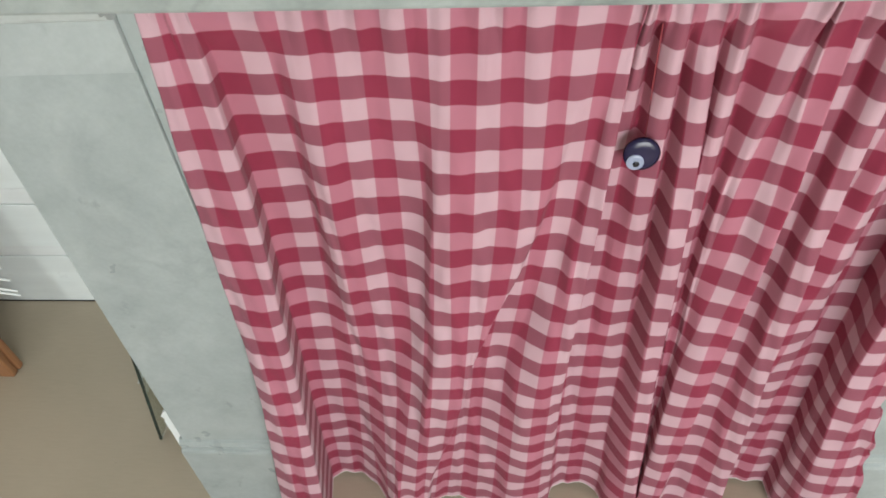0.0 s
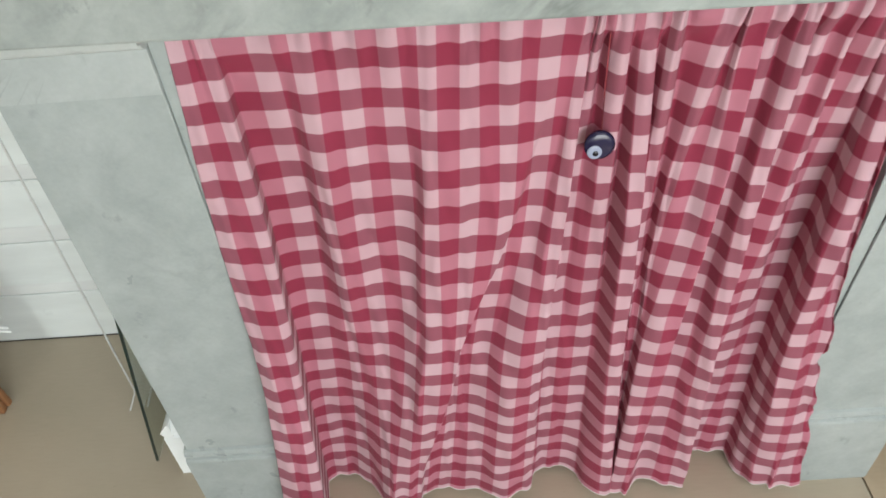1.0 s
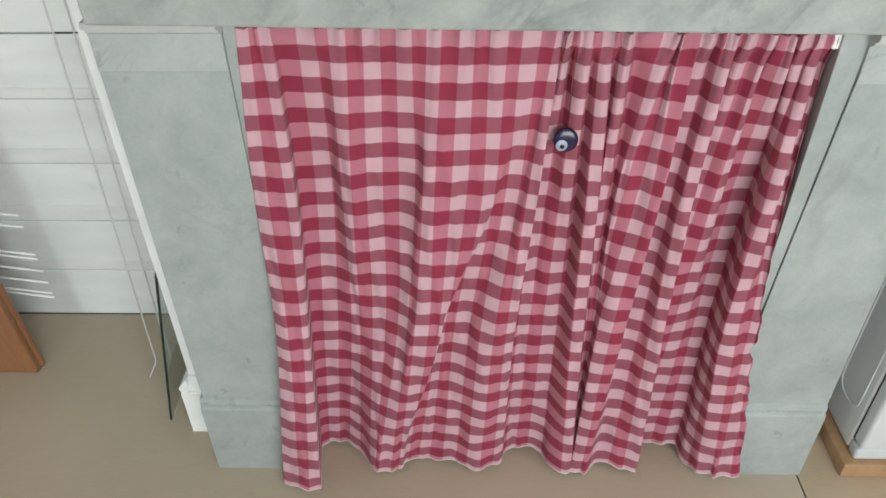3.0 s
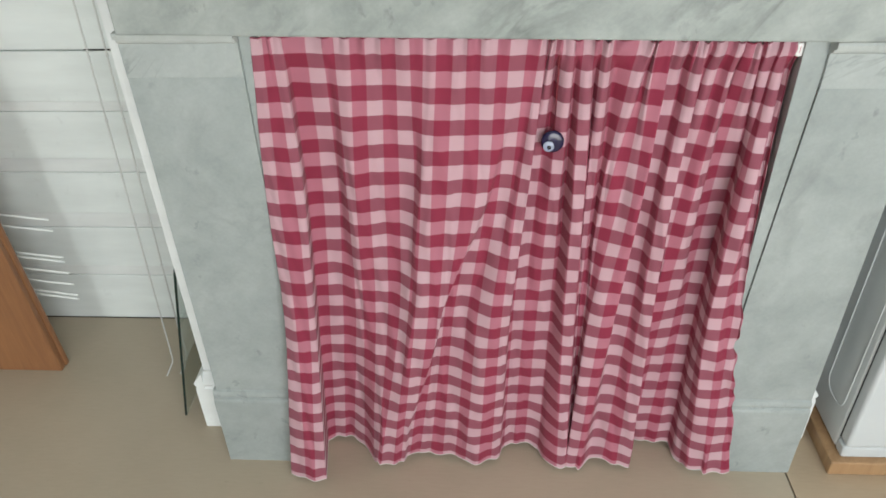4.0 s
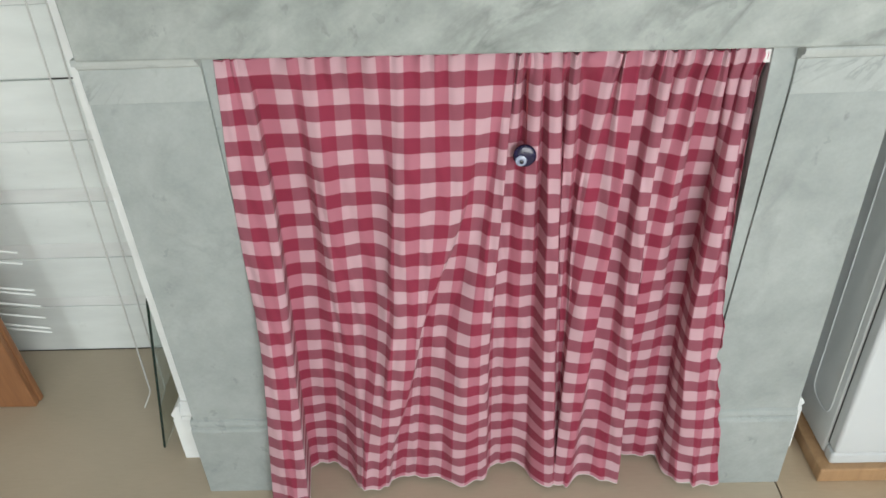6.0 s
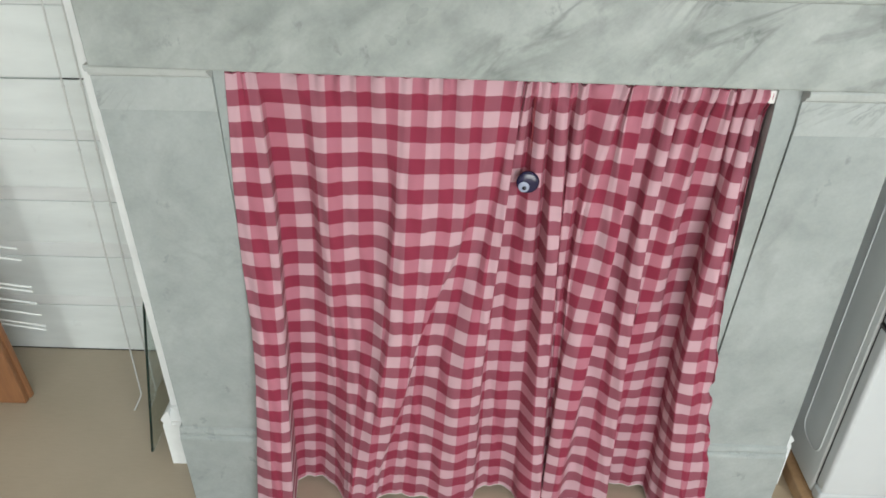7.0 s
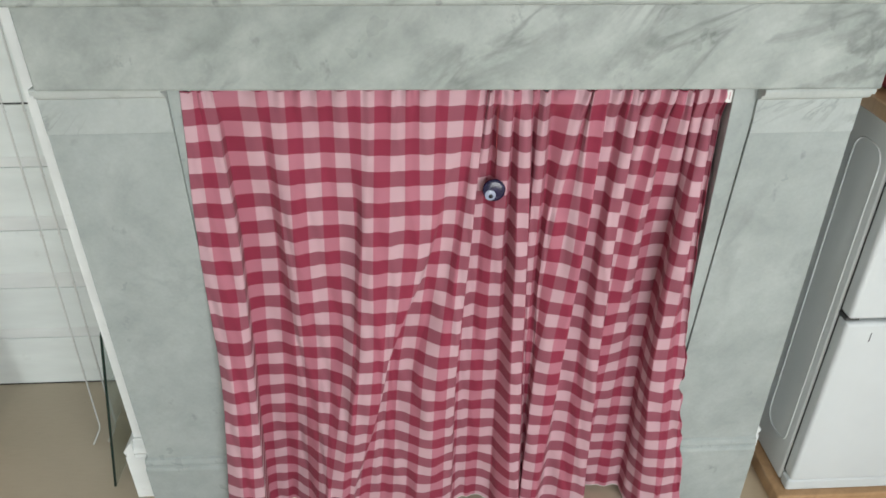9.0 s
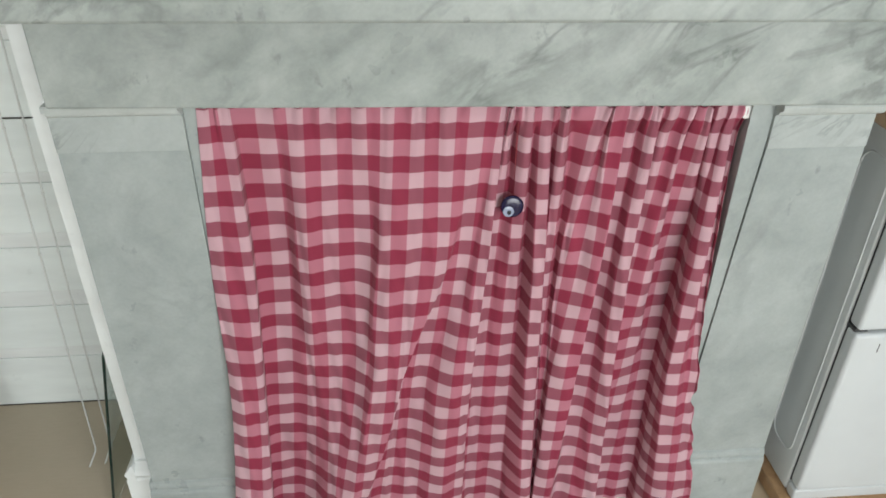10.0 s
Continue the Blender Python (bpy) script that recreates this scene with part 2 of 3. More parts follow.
solid("wall_east", box(RIGHT_X, RIGHT_X + 0.2, BACK_Y, ALCOVE_Y + 0.1, 0, TOP_Z), ROOM_PAINT, "plain pale grey side wall by the fridge", "wall", "structure")
bm = bmesh.new()
box(PASS_X, BACK[0], BACK_Y - 0.1, BACK_Y, 0, TOP_Z, bm=bm)
box(BACK[1], RIGHT_X, BACK_Y - 0.1, BACK_Y, 0, TOP_Z, bm=bm)
box(BACK[0], BACK[1], BACK_Y - 0.1, BACK_Y, 0, BACK[2], bm=bm)
box(BACK[0], BACK[1], BACK_Y - 0.1, BACK_Y, BACK[3], TOP_Z, bm=bm)
box(PASS_X, PASS_X + 0.1, PASS_Y, BACK_Y - 0.1, 0, TOP_Z, bm=bm)
box(LEFT_X, SOUTH[0], PASS_Y - 0.2, PASS_Y, 0, TOP_Z, bm=bm)
box(SOUTH[1], PASS_X + 0.1, PASS_Y - 0.2, PASS_Y, 0, TOP_Z, bm=bm)
box(SOUTH[0], SOUTH[1], PASS_Y - 0.2, PASS_Y, 0, SOUTH[2], bm=bm)
box(SOUTH[0], SOUTH[1], PASS_Y - 0.2, PASS_Y, SOUTH[3], TOP_Z, bm=bm)
solid("wall_south", bm, ROOM_PAINT, "unseen grey back wall with a window and an added light-narrowing passage", "wall", "structure")

# chimney breast, with the fire opening through its front
BR_X0, BR_X1 = -0.775, 0.698
bm = bmesh.new()
box(BR_X0, -0.50, BREAST_Y, ALCOVE_Y, 0, TOP_Z, bm=bm)
box(0.48, BR_X1, BREAST_Y, ALCOVE_Y, 0, TOP_Z, bm=bm)
box(-0.50, 0.48, BREAST_Y, ALCOVE_Y, 1.12, TOP_Z, bm=bm)
solid("chimney_breast", bm, WHITE_TRIM, "white painted chimney breast round the fire opening", "chimney breast", "structure")
bm = bmesh.new()
box(-0.50, 0.48, 0.44, ALCOVE_Y, 0.0, 1.12, bm=bm)
box(-0.50, -0.474, 0.036, 0.44, 0.0, 1.12, bm=bm)
box(0.4565, 0.48, 0.036, 0.44, 0.0, 1.12, bm=bm)
box(-0.474, 0.4565, 0.036, 0.44, 1.10, 1.12, bm=bm)
# board added behind the cloth to reflect light into the gap
box(-0.474, 0.4565, 0.115, 0.13, 0.0, 1.10, bm=bm)
solid("fire_opening_lining", bm, LINING_LIFTED, "pinkish lining lifted out of shade, with an added light-reflecting board", "lining", "structure")

# alcove walls
wall_left = solid("wall_alcove_left", box(LEFT_X, BR_X0, ALCOVE_Y + 0.012, ALCOVE_Y + 0.1, 0, TOP_Z), SHADED_BOARD, "alcove wall clad in white painted horizontal boards", "wall", "structure")
wall_right = solid("wall_alcove_right", box(BR_X1, RIGHT_X, ALCOVE_Y, ALCOVE_Y + 0.1, 0, TOP_Z), WALL_PAINT, "plain off-white alcove wall behind the fridge", "wall", "structure")
# the narrow spans stand for soft shadow bands, shade put into their colour
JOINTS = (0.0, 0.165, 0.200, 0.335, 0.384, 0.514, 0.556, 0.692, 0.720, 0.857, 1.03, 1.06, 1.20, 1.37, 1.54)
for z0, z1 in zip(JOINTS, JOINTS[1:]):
    y, t, shade_strip = ALCOVE_Y, z1 - 0.0006, z1 - z0 < 0.06
    if shade_strip:
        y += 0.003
    pts = [(ALCOVE_Y + 0.012, z0), (y + 0.0015, z0), (y, z0 + 0.0025), (y, t - 0.0025), (y + 0.0015, t), (ALCOVE_Y + 0.012, t)]
    if z1 == 0.857:
        pts = [(py, min(pz, t - 0.004)) for py, pz in pts]
    part("shade_strip" if shade_strip else "board", extrude_profile(pts, LEFT_X, BR_X0), SHADED_BOARD if shade_strip else WHITE_BOARD, wall_left, "strip greyed to stand for a shadow band" if shade_strip else "")
part("open_joint", box(-1.06, BR_X0 - 0.002, ALCOVE_Y + 0.004, ALCOVE_Y + 0.0115, 0.8522, 0.8568), DARK_GAP, wall_left, "dark open joint between two boards")
part("open_joint", box(LEFT_X, BR_X0 - 0.03, ALCOVE_Y - 0.0025, ALCOVE_Y - 0.0004, 0.0004, 0.0028), DARK_GAP, wall_left, "dark gap along the floor")
solid("upper_alcove_panel", box(LEFT_X, BR_X0, ALCOVE_Y, ALCOVE_Y + 0.012, 1.54, TOP_Z), WHITE_BOARD, "white painted panel above the boards", "panel", "structure")


# skirting round the foot of the breast
def skirting(name, x0, x1, side):
    h, t = 0.182, 0.022
    y = BREAST_Y
    prof = [(0, 0), (-t, 0), (-t, h - 0.045), (-t + 0.004, h - 0.04), (-t - 0.002, h - 0.028), (-t + 0.004, h - 0.018), (-0.008, h - 0.006), (-0.006, h), (0, h)]
    bm = extrude_profile([(y + py, pz) for py, pz in prof], x0, x1)
    # the return along the side of the breast
    xs = BR_X0 if side < 0 else BR_X1
    a = [bm.verts.new((xs - side * py, y - 0.022, pz)) for py, pz in prof]
    b = [bm.verts.new((xs - side * py, ALCOVE_Y, pz)) for py, pz in prof]
    n = len(prof)
    for i in range(n):
        bm.faces.new((a[i], a[(i + 1) % n], b[(i + 1) % n], b[i]))
    bm.faces.new(a), bm.faces.new(b[::-1])
    return solid(name, bm, WHITE_TRIM, "white gloss moulded skirting at the foot of the chimney breast", "skirting", "structure")


skirting("baseboard_left", BR_X0, -0.70, -1)
skirting("baseboard_right", 0.648, BR_X1, 1)

# ---- marble fire surround ----
surround = thing("fire_surround", (0, 0, 0), "grey-white veined marble fire surround with plain square jambs", "fireplace")
VIEW_SLOPE = 0.0165


def jamb(x_out, x_in, side, top):
    """side: -1 at the left, +1 at the right; x_out and x_in are the outer and the inner edge of the shaft."""
    x0, x1 = min(x_out, x_in), max(x_out, x_in)

    def taper_in(bm):
        # the right-hand jamb's inner edge is drawn inwards at the foot to fit the view
        if side > 0:
            for v in bm.verts:
                if abs(v.co.x - x_in) < 0.012:
                    v.co.x -= 0.05 * (0.97 - v.co.z)
        return bm

    j = part("jamb", taper_in(box(x0, x1, 0.0, BREAST_Y, 0.225, top - 0.0851, 0.0012)), MARBLE, surround)
    bm = extrude_profile([(-0.012, 0), (-0.012, 0.205), (-0.010, 0.211), (-0.006, 0.214), (-0.007, 0.222), (-0.004, 0.231), (0.0, 0.234), (0.09, 0.234), (0.09, 0)], x0 - (0.006 if side < 0 else 0.0), x1)
    part("plinth", taper_in(bm), MARBLE, j)
    part("frieze_block", box(x0, x1, -0.002, BREAST_Y, top - 0.085, top - 0.024, 0.0008), MARBLE_STREAKED, j)
    bm = extrude_profile([(0.09, top), (-0.022, top), (-0.024, top - 0.004), (-0.022, top - 0.011), (-0.014, top - 0.014), (-0.012, top - 0.019), (-0.004, top - 0.024), (0.09, top - 0.024)], x0 + (0.003 if side < 0 else 0.0), x1 + (0.006 if side > 0 else 0.0))
    part("capital", bm, MARBLE_PALE, j, "pale moulded capital")
    xi = x_in
    xa, xb = sorted((xi - side * 0.0004, xi - side * (0.039 if side > 0 else 0.026)))
    part("inner_slip", taper_in(box(xa, xb, 0.0045, 0.034, 0.0, top - 0.006, 0.001)), MARBLE, j, "narrow marble slip inside the jamb")
    return j


jamb(-0.698, -0.494, -1, 1.080)
jamb(0.652, 0.474, 1, 1.057)
bm = tilt_y(box(-0.683, 0.660, -0.032, BREAST_Y, 1.068, 1.211, 0.004), VIEW_SLOPE)
part("lintel", bm, MARBLE_VEINED, surround, "lintel with slanting grey veins")
bm = tilt_y(box(-0.80, 0.775, -0.085, 0.30, 1.212, 1.247, 0.006, 3), 0.010)
part("mantel_shelf", bm, MARBLE_VEINED, surround, "projecting marble shelf")

# ---- curtain ----
ROD_Z, ROD_Y = 1.040, 0.026
rod = thing("curtain_rod", (0, ROD_Y, ROD_Z), "thin white tension rod across the fire opening", "curtain rod")
part("rod", tilt_y(tube([(-0.455, ROD_Y, ROD_Z), (0.436, ROD_Y, ROD_Z)], 0.0045, 12), 0.012), ROD_WHITE, rod, smooth=True)
for s, xe, ze in ((-1, -0.474, ROD_Z + 0.005), (1, 0.437, ROD_Z - 0.005)):
    part("end_bracket", box(xe - 0.012, xe + 0.003 if s > 0 else xe + 0.008, ROD_Y - 0.016, ROD_Y + 0.010, ze - 0.012, ze + 0.011, 0.002), ROD_WHITE, rod, "white end bracket")

CHECK = 0.0287
CREASES = []


def crease(u, under_rod, upper, lower, near_hem):
    """A fold line of the cloth, u checks from its edge: at four heights, how far along the opening it hangs and how far it stands out, in millimetres."""
    CREASES.append((u, *under_rod, *upper, *lower, *near_hem))


crease(-1, (-478, -2), (-494, 2), (-494, 29), (-528, 52))
crease(0, (-458, -5), (-468, 6), (-467, 42), (-491, 68))
crease(1, (-440, -8), (-436, 8), (-440, 42), (-466, 72))
crease(1.8, (-424, -8), (-419, 4), (-428, 35), (-444, 68))
crease(2.3, (-418, -28), (-423, -34), (-437, -30), (-460, -43))
crease(3, (-386, -25), (-393, -42), (-412, -39), (-440, -52))
crease(4, (-357, -24), (-363, -42), (-382, -41), (-414, -52))
crease(5, (-337, -14), (-342, -16), (-353, -31), (-388, -45))
crease(6, (-312, -13), (-324, -7), (-336, -24), (-363, -30))
crease(7, (-286, -18), (-298, -15), (-309, -18), (-336, 1))
crease(8, (-259, -20), (-270, -19), (-282, -16), (-319, 18))
crease(9, (-234, -17), (-242, -19), (-256, -3), (-307, 27))
crease(10, (-209, -14), (-213, -11), (-237, 12), (-281, 27))
crease(11, (-188, -9), (-199, 12), (-222, 32), (-263, 20))
crease(11.3, (-181, -9), (-193, 13), (-214, 32), (-256, 20))
crease(11.7, (-173, -8), (-185, 15), (-203, 33), (-248, 0))
crease(12, (-166, -8), (-179, 16), (-195, 33), (-241, -2))
crease(13, (-138, -8), (-151, 15), (-175, 30), (-218, -11))
crease(13.4, (-129, -8), (-140, 13), (-169, 28), (-209, -11))
crease(13.7, (-122, -9), (-132, 12), (-167, -6), (-202, -11))
crease(14, (-114, -10), (-124, 11), (-161, -10), (-195, -11))
crease(15, (-90, -10), (-97, 9), (-142, -10), (-167, -4))
crease(16, (-64, -9), (-76, 4), (-113, -4), (-137, -1))
crease(16.4, (-56, -11), (-68, -11), (-105, 4), (-127, 5))
crease(17, (-43, -14), (-55, -14), (-92, 16), (-113, 15))
crease(18, (-16, -16), (-33, -11), (-66, 25), (-83, 20))
crease(19, (4, -16), (-19, 5), (-43, 21), (-54, 11))
crease(20, (17, -15), (-2, 8), (-26, 16), (-35, 3))
crease(20.5, (19, -26), (1, -30), (-21, -25), (-29, -29))
crease(21, (20, -28), (2, -38), (-15, -30), (-23, -38))
crease(22, (33, -28), (20, -40), (8, -34), (1, -43))
crease(22.6, (40, -43), (31, -30), (22, -32), (15, -43))
crease(23, (46, -25), (42, -19), (35, -32), (28, -40))
crease(24, (66, -14), (61, -17), (62, -36), (59, -31))
crease(24.4, (72, -30), (71, -34), (68, -32), (69, -10))
crease(25, (81, -19), (83, 8), (86, 12), (97, 19))
crease(26, (100, -19), (103, 8), (108, 13), (117, 19))
crease(26.5, (107, -32), (110, -33), (115, -17), (123, -1))
crease(27, (112, -21), (111, -25), (117, -19), (125, -7))
crease(28, (129, -18), (125, -25), (120, -21), (127, -10))
crease(28.6, (142, -36), (134, -37), (125, -23), (128, -12))
crease(29, (164, -20), (139, -18), (131, -21), (127, -11))
crease(30, (184, -18), (149, -16), (134, -13), (128, -7))
crease(31, (193, -17), (173, -12), (138, 9), (125, 14))
crease(32, (198, -12), (192, 1), (163, 16), (149, 21))
crease(32.8, (221, -4), (208, 13), (188, 13), (161, 23))
crease(33.2, (231, -35), (218, -28), (201, -30), (186, -12))
crease(34, (250, -34), (236, -19), (228, -22), (215, -3))
crease(35, (261, -14), (244, 5), (243, 4), (243, 9))
crease(36, (278, -8), (264, 10), (265, 15), (271, 16))
crease(36.4, (286, -29), (272, -28), (273, -20), (284, -52))
crease(37, (292, -36), (275, -36), (276, -31), (287, -63))
crease(38, (310, -33), (290, -32), (277, -33), (289, -65))
crease(39, (326, -20), (311, -21), (302, -41), (296, -65))
crease(40, (340, -38), (326, -29), (330, -48), (325, -63))
crease(40.4, (341, -27), (338, -57), (336, -54), (333, -63))
crease(41, (356, -20), (357, -64), (351, -63), (350, -61))
crease(42, (370, -14), (386, -63), (376, -63), (378, -59))
crease(42.6, (377, -27), (388, -52), (378, -52), (381, -47))
crease(43, (379, -27), (387, -42), (376, -33), (381, -29))
crease(44, (395, -24), (379, -10), (376, -5), (392, -3))
crease(45, (398, -19), (385, 8), (379, 17), (402, 17))
crease(46, (414, -16), (404, 15), (405, 20), (432, 24))
crease(46.5, (420, -31), (412, -6), (421, 10), (439, 27))
crease(47, (425, -39), (418, -14), (429, 8), (448, 24))
crease(48, (430, -34), (428, -14), (443, 8), (475, 24))
crease(49, (429, -26), (427, -5), (444, 8), (490, 24))


def pchip(xs, ys, q):
    """Smooth curve through the fold lines that never swings past them."""
    xs, ys = np.asarray(xs, float), np.asarray(ys, float)
    h, d = np.diff(xs), np.diff(ys) / np.diff(xs)
    m = np.zeros_like(ys)
    for i in range(1, len(xs) - 1):
        if d[i - 1] * d[i] > 0:
            w1, w2 = 2 * h[i] + h[i - 1], h[i] + 2 * h[i - 1]
            m[i] = (w1 + w2) / (w1 / d[i - 1] + w2 / d[i])
    m[0], m[-1] = d[0], d[-1]
    i = np.clip(np.searchsorted(xs, q) - 1, 0, len(xs) - 2)
    s = (q - xs[i]) / h[i]
    return (2 * s**3 - 3 * s**2 + 1) * ys[i] + (s**3 - 2 * s**2 + s) * h[i] * m[i] + (3 * s**2 - 2 * s**3) * ys[i + 1] + (s**3 - s**2) * h[i] * m[i + 1]


HEM = []
LEVELS_Z = (0.9895, 0.7599, 0.4729, 0.1285)


def slant(z):
    """The check at which the long slanting fold lies, by height."""
    return float(np.interp(z, LEVELS_Z[::-1], (11.5, 13.5, 16.2, 18.0)))


def glide(values, z):
    """Smooth curve through the values at the four heights, straight on past them."""
    zs = LEVELS_Z
    if z >= zs[0] or z <= zs[3]:
        a, b = (0, 1) if z >= zs[0] else (3, 2)
        return values[a] + (values[b] - values[a]) * max(-0.45, (z - zs[a]) / (zs[b] - zs[a]))
    i = 0 if z > zs[1] else 1 if z > zs[2] else 2
    h = zs[i] - zs[i + 1]
    s = (zs[i] - z) / h
    slope = lambda k: (values[min(k + 1, 3)] - values[max(k - 1, 0)]) / (zs[max(k - 1, 0)] - zs[min(k + 1, 3)]) * h
    return (2 * s**3 - 3 * s**2 + 1) * values[i] + (s**3 - 2 * s**2 + s) * slope(i) + (3 * s**2 - 2 * s**3) * values[i + 1] + (s**3 - s**2) * slope(i + 1)


def drape(u_count=720, v_count=200):
    c = np.array(CREASES)
    u = np.linspace(c[0, 0], c[-1, 0], u_count)
    z_top, z_hem = 1.064, 0.016
    v = np.linspace(0, 1, v_count)
    X = [pchip(c[:, 0], c[:, k], u) / 1000 for k in (1, 3, 5, 7)]
    # depths are kept along the slant of the long fold, so that its edge stays sharp between the heights
    D = [pchip(c[:, 0], c[:, k], np.interp(u, (-9, 7, 13.5, 20, 60), (-9, 7, slant(z), 20, 60))) / 1000 for k, z in zip((2, 4, 6, 8), LEVELS_Z)]
    verts, uvs = [], []
    for j, t in enumerate(v):
        z = z_top + (z_hem - z_top) * t
        x = glide(X, z)
        y = -np.interp(np.interp(u, (-9, 7, slant(z), 20, 60), (-9, 7, 13.5, 20, 60)), u, glide(D, z))
        # the loose right edge crumples
        loose = np.clip((u - 46) / 3.0, 0, 1) ** 2 * math.exp(-(((z - 0.36) / 0.22) ** 2))
        x = x + loose * (0.004 * math.sin(z * 39 + 2 * math.sin(z * 17)) + 0.003 * math.sin(z * 103 + 1))
        y = y - loose * 0.012 * np.sin(z * 41 + 2 + u * 0.5)
        # tight pleats under the rod, a white check on each crest
        tight = np.clip((z - 0.84) / 0.12, 0, 1) * np.clip((u - 20) / 1.5, 0.25, 1)
        y = y - 0.0055 * tight * np.cos(math.pi * (u - 1.5))
        # gathers close under the rod
        near = math.exp(-(z_top - z) / 0.045)
        g = 0.009 * np.sin(u * 4.3 + 1.6 * np.sin(u * 0.9)) * (0.55 + 0.45 * (u > 20))
        hug = math.exp(-(((z_top - z - 0.018) / 0.03) ** 2))
        y = np.minimum(y, y * (1 - 0.85 * hug) + 0.85 * hug * (ROD_Y - 0.016) + g * near)
        sway = 0.0016 * np.sin(u * 1.3 + 9 * t) + 0.0011 * np.sin(u * 3.7 - 23 * t)
        fine = 0.0011 * np.sin(u * 2.1 + 31 * t + 2.5 * np.sin(5 * t + u * 0.4)) + 0.0008 * np.sin(u * 5.3 - 47 * t + 2 * np.sin(u * 0.9)) + 0.0006 * np.sin(u * 1.1 + 83 * t)
        y = y + (sway + fine) * min(1, t * 4)
        zz = z - 0.0125 * (x + 0.46) * (1 - t) - (0.001 + 0.0018 * (u > 20)) * (1 - np.sin(u * 4.3 + 1.6 * np.sin(u * 0.9) + 0.6)) * math.exp(-(z_top - z) / 0.012) + (0.004 * np.sin(u * 1.7) + 0.003 * np.sin(u * 4.1 + 1)) * t**8
        for i in range(u_count):
            verts.append((float(x[i]), float(y[i]), float(zz[i])))
            uvs.append((float(u[i]), (1.0325 - z) / CHECK + 1000))
    faces = [(j * u_count + i, j * u_count + i + 1, (j + 1) * u_count + i + 1, (j + 1) * u_count + i) for j in range(v_count - 1) for i in range(u_count - 1)]
    HEM.extend(verts[-u_count::2])
    me = bpy.data.meshes.new("gingham_curtain")
    me.from_pydata(verts, [], faces)
    layer = me.uv_layers.new(name="cloth")
    index = np.empty(len(me.loops), dtype=np.int32)
    me.loops.foreach_get("vertex_index", index)
    layer.data.foreach_set("uv", np.array(uvs, dtype=np.float32)[index].ravel())
    me.materials.append(GINGHAM)
    me.polygons.foreach_set("use_smooth", [True] * len(me.polygons))
    return new("gingham_curtain", me)


curtain = tagged(drape(), "red and white gingham curtain gathered across the fire opening", "curtain")
thick = curtain.modifiers.new("cloth_thickness", "SOLIDIFY")
thick.thickness, thick.offset = 0.0008, 0.0
ORIGIN[curtain.name] = Vector((0, 0, 0))
part("hem", tube(HEM, 0.0013, 6), HEM_COTTON, curtain, "white stitched hem", True)


# ---- eye bead amulet ----
def disc(radius, thick, dome, bm=None, sides=40):
    """A lens-shaped disc that faces -y, at the origin."""
    bm = bm or bmesh.new()
    rings = []
    for k, (r, d) in enumerate(((1.0, 0.0), (1.0, 0.45), (0.93, 0.75), (0.75, 0.92), (0.4, 1.0))):
        rings.append([bm.verts.new((r * radius * math.cos(2 * math.pi * q / sides), -thick * min(d, 0.75) - dome * max(0, d - 0.75) * 4, r * radius * math.sin(2 * math.pi * q / sides))) for q in range(sides)])
    for a, b in zip(rings, rings[1:]):
        for q in range(sides):
            bm.faces.new((a[q], a[(q + 1) % sides], b[(q + 1) % sides], b[q]))
    bm.faces.new(rings[-1]), bm.faces.new(rings[0][::-1])
    return bm


EYE = (0.040, 0.012, 0.868)
amulet = thing("eye_amulet", EYE, "round dark blue glass eye bead hanging on the curtain", "amulet")


def moved(bm, at, tilt=-8):
    bmesh.ops.transform(bm, matrix=pose(*at, tilt, 0, 0), verts=bm.verts)
    return bm


part("bead", moved(disc(0.0205, 0.006, 0.002), EYE), EYE_BLUE, amulet, "dark blue glass disc", True)
part("white_of_eye", moved(disc(0.0098, 0.0015, 0.0006), (EYE[0] - 0.007, EYE[1] - 0.0072, EYE[2] - 0.007)), EYE_PALE, amulet, "pale blue glass ring", True)
part("pupil", moved(disc(0.0038, 0.0012, 0.0004, sides=20), (EYE[0] - 0.006, EYE[1] - 0.0092, EYE[2] - 0.008)), EYE_BLACK, amulet, "black dot", True)
part("thread", tube([(EYE[0] + 0.002, EYE[1] + 0.002, EYE[2] + 0.018), (EYE[0] + 0.003, 0.022, 0.95), (EYE[0] + 0.003, 0.02, 1.03)], 0.0008, 6), RED_CLOTH, amulet, "thin dark thread", True)

# ---- left alcove ----
# sheet of glass leaning on the side of the breast
sheet = thing("glass_sheet", (-0.84, 0.27, 0), "clear glass sheet with dark edges leaning against the chimney breast", "glass sheet")
lean_g = math.degrees(math.atan2(0.083, 0.488))
m_g = pose(-0.867, 0.0, 0.0, 0, lean_g, 0)


def leaning(bm):
    bmesh.ops.transform(bm, matrix=m_g, verts=bm.verts)
    return bm


GL = 0.495
part("pane", leaning(box(0.0, 0.005, 0.1305, 0.44, 0.002, GL - 0.004)), GLASS, sheet)
part("front_edge", leaning(box(-0.0005, 0.0055, 0.127, 0.1303, 0.0, GL - 0.012, 0.001)), GLASS_EDGE, sheet, "dark green front edge")
part("top_edge", leaning(box(-0.0005, 0.0055, 0.140, 0.44, GL - 0.0035, GL, 0.001)), GLASS_EDGE, sheet, "dark green top edge")
part("corner_edge", leaning(tube([(0.0025, 0.1287, GL - 0.012), (0.0025, 0.131, GL - 0.005), (0.0025, 0.140, GL - 0.0018)], 0.0028, 8)), GLASS_EDGE, sheet, "rounded dark corner")

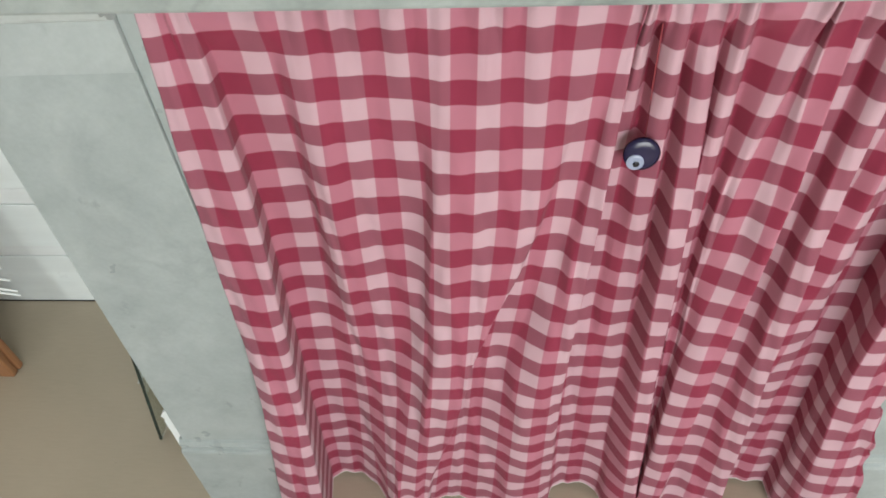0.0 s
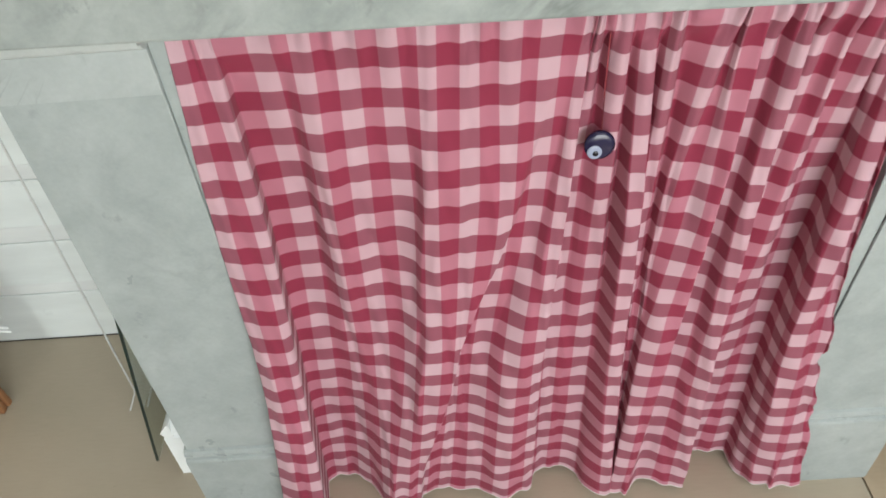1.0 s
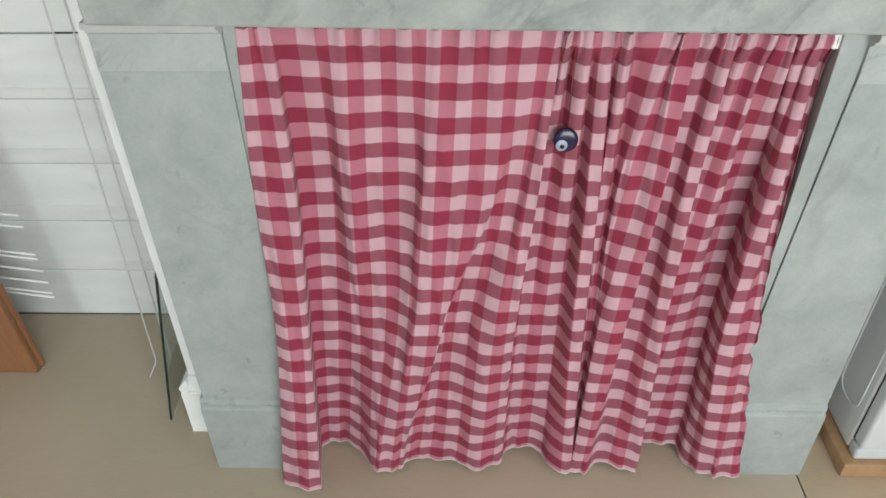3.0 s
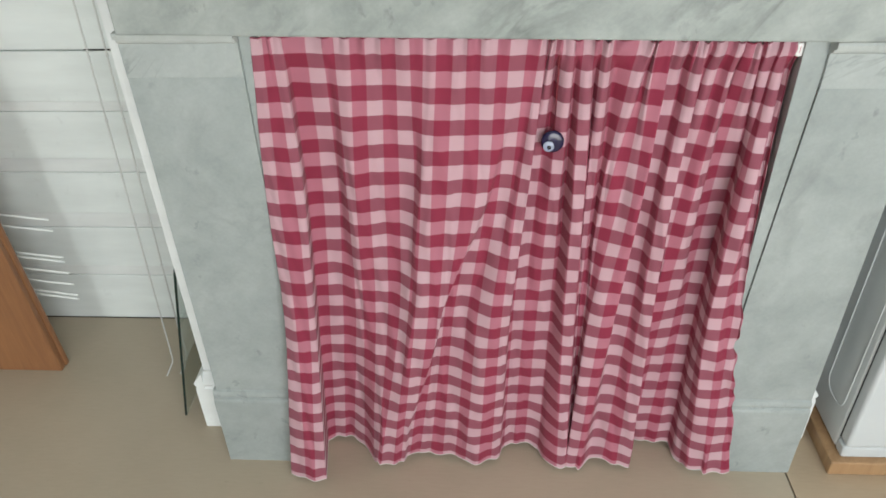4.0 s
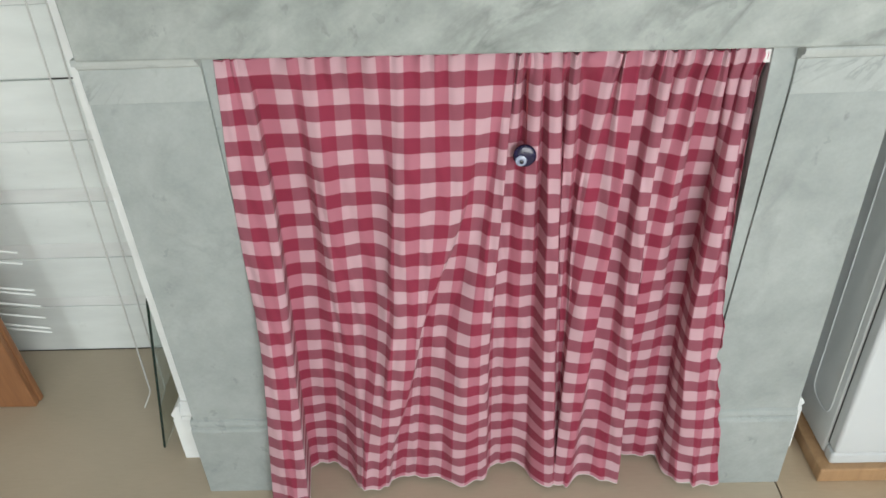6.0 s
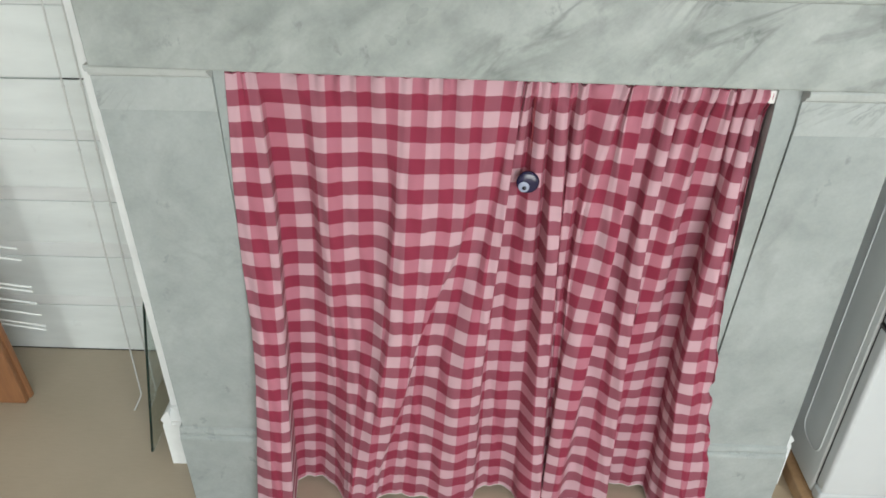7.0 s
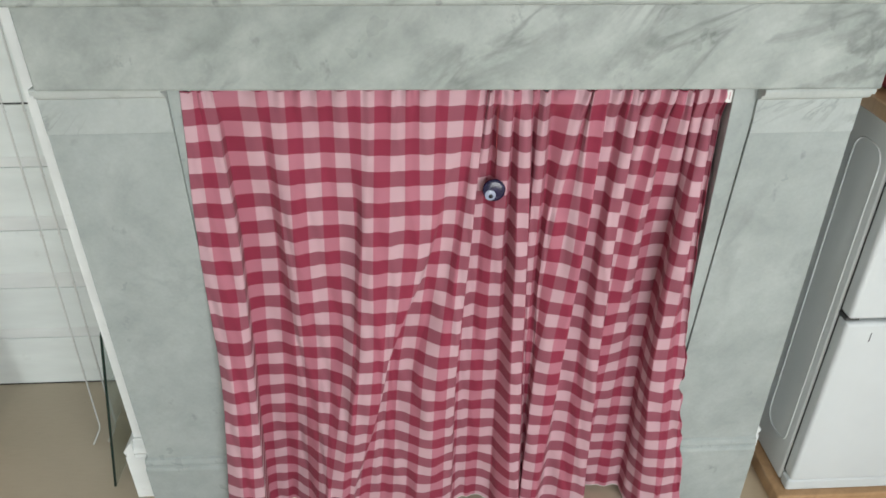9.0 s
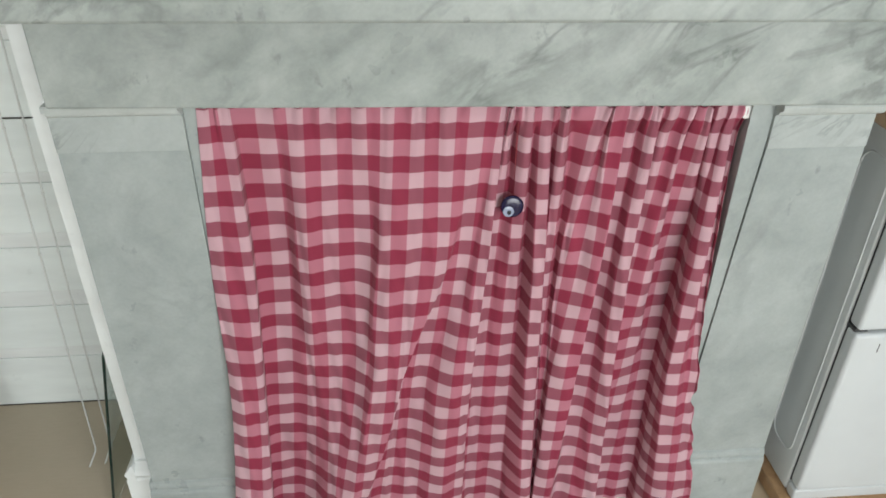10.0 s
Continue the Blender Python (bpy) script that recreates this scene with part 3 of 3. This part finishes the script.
# wire stand with two uprights that end in bent feet, and cross wires
LEVELS = (0.229, 0.366, 0.501, 0.637, 0.782, 0.93)
stand = thing("wire_stand", (-1.2, 0.3, 0), "white coated wire airer standing folded before the boards", "clothes airer")
for dx, dy, end in ((0.0, 0.0, 0.0), (0.036, 0.008, 0.004)):
    top, kink, foot = Vector((-0.885 + dx, 0.255 + dy, 1.40)), Vector((-0.958 + dx, 0.309 + dy, 0.030 + end)), Vector((-0.966 + dx, 0.268 + dy, 0.003))
    pts = [top.lerp(kink, q / 8) for q in range(9)] + [kink + (foot - kink) * 0.15 + Vector((0.001, 0, -0.004)), foot]
    up = part("upright", tube(pts, 0.0021, 8), WIRE_SHADED, stand, smooth=True)
    for z in LEVELS:
        p = top.lerp(kink, (top.z - z) / (top.z - kink.z))
        kb = bmesh.new()
        bmesh.ops.create_icosphere(kb, subdivisions=2, radius=0.0034, matrix=Matrix.Translation(p) @ Matrix.Diagonal((1, 1, 1.3, 1)))
        part("weld", kb, WIRE_SHADED, up, smooth=True)
part("cross_wire", tube([(-1.72, 0.47, 1.33), (-1.3, 0.365, 1.349), (-0.887, 0.259, 1.37)], 0.0026, 8), WIRE_WHITE, stand, smooth=True)
# shorter wires of the folded wing behind
for z in (0.191, 0.205, 0.242, 0.281, 0.320, 0.334, 0.42, 0.455):
    part("wing_wire", tube([(-1.72, 0.44, z + 0.012), (-1.211, 0.375, z)], 0.0027, 8), WIRE_WHITE, stand, smooth=True)

# tall wooden cupboard at the end of the alcove
cupboard = thing("wooden_cupboard", (-1.5, 0.33, 0), "tall orange-stained wooden cupboard standing before the boarded wall", "cupboard")


def lean_left(bm):
    for v in bm.verts:
        v.co.x -= 0.05 * v.co.z
    return bm


part("front_panel", lean_left(box(-1.74, -1.277, 0.282, 0.302, 0.0, 1.55, 0.004)), ORANGE_WOOD, cupboard)
for x0, x1 in ((-1.300, -1.272), (-1.74, -1.714)):
    part("side_panel", lean_left(box(x0, x1, 0.3024, 0.322, 0.0, 1.55, 0.006)), ORANGE_WOOD, cupboard)
part("top", lean_left(box(-1.75, -1.262, 0.275, 0.33, 1.5505, 1.575, 0.004)), ORANGE_WOOD, cupboard)

# ---- right alcove: the fridge on its board ----
board = solid("fridge_board", box(0.742, 1.36, -0.016, 0.50, 0.0012, 0.044, 0.004), PALE_WOOD, "pale wooden board under the fridge", "board")
FX0, FX1, FZ0, FZ1 = 0.765, 1.315, 0.044, 0.985
fridge = thing("fridge", (1.04, 0.25, FZ0), "white two-door fridge freezer on a board, its shaded side toned lighter", "fridge")
part("body", box(FX0, FX1, 0.034, 0.485, FZ0 + 0.002, FZ1, 0.006, 3), ENAMEL_LIFTED, fridge)
part("base_strip", box(FX0 + 0.001, FX1 - 0.001, 0.0, 0.0335, FZ0, FZ0 + 0.036, 0.007, 3), ENAMEL, fridge)
part("seal", box(FX0 + 0.004, FX1 - 0.004, 0.0318, 0.0338, FZ0 + 0.038, FZ1 - 0.004), RUBBER, fridge, "dark door seal")
for z0, z1 in ((FZ0 + 0.041, 0.552), (0.562, FZ1)):
    d = part("door", box(FX0 + 0.001, FX1 - 0.001, -0.006, 0.0316, z0, z1, 0.009, 4), ENAMEL, fridge, "glossy white door")
part("hinge", box(FX0 + 0.0005, FX0 + 0.03, 0.004, 0.031, 0.5535, 0.5605, 0.001), RUBBER, fridge, "dark hinge between the doors")
part("scuff", box(FX0 + 0.058, FX0 + 0.0595, -0.0068, -0.0058, 0.505, 0.528), RUBBER, fridge, "small dark scuff")
# pressed outline on the side panel
def pressed(y0, y1, z0, z1, r, name):
    pts = []
    for cy, cz, a0 in ((y1 - r, z1 - r, 0), (y0 + r, z1 - r, 90), (y0 + r, z0 + r, 180), (y1 - r, z0 + r, 270)):
        for q in range(7):
            a = radians(a0 + 15 * q)
            pts.append((FX0 - 0.0005, cy + r * math.cos(a), cz + r * math.sin(a)))
    part(name, tube(pts + pts[:1], 0.0021, 8), ENAMEL_LIFTED, fridge, smooth=True)


pressed(0.058, 0.15, 0.14, 0.905, 0.035, "pressed_outline")
worktop = solid("pine_board", box(0.705, 1.40, -0.02, 0.50, FZ1 + 0.001, FZ1 + 0.03, 0.003), PALE_WOOD, "pale wooden board lying on the fridge", "board")
cloth = solid("folded_cloth", box(0.735, 1.1, 0.0, 0.3, FZ1 + 0.03, FZ1 + 0.075, 0.015, 3), RED_CLOTH, "folded dark red cloth on the wooden board", "cloth")
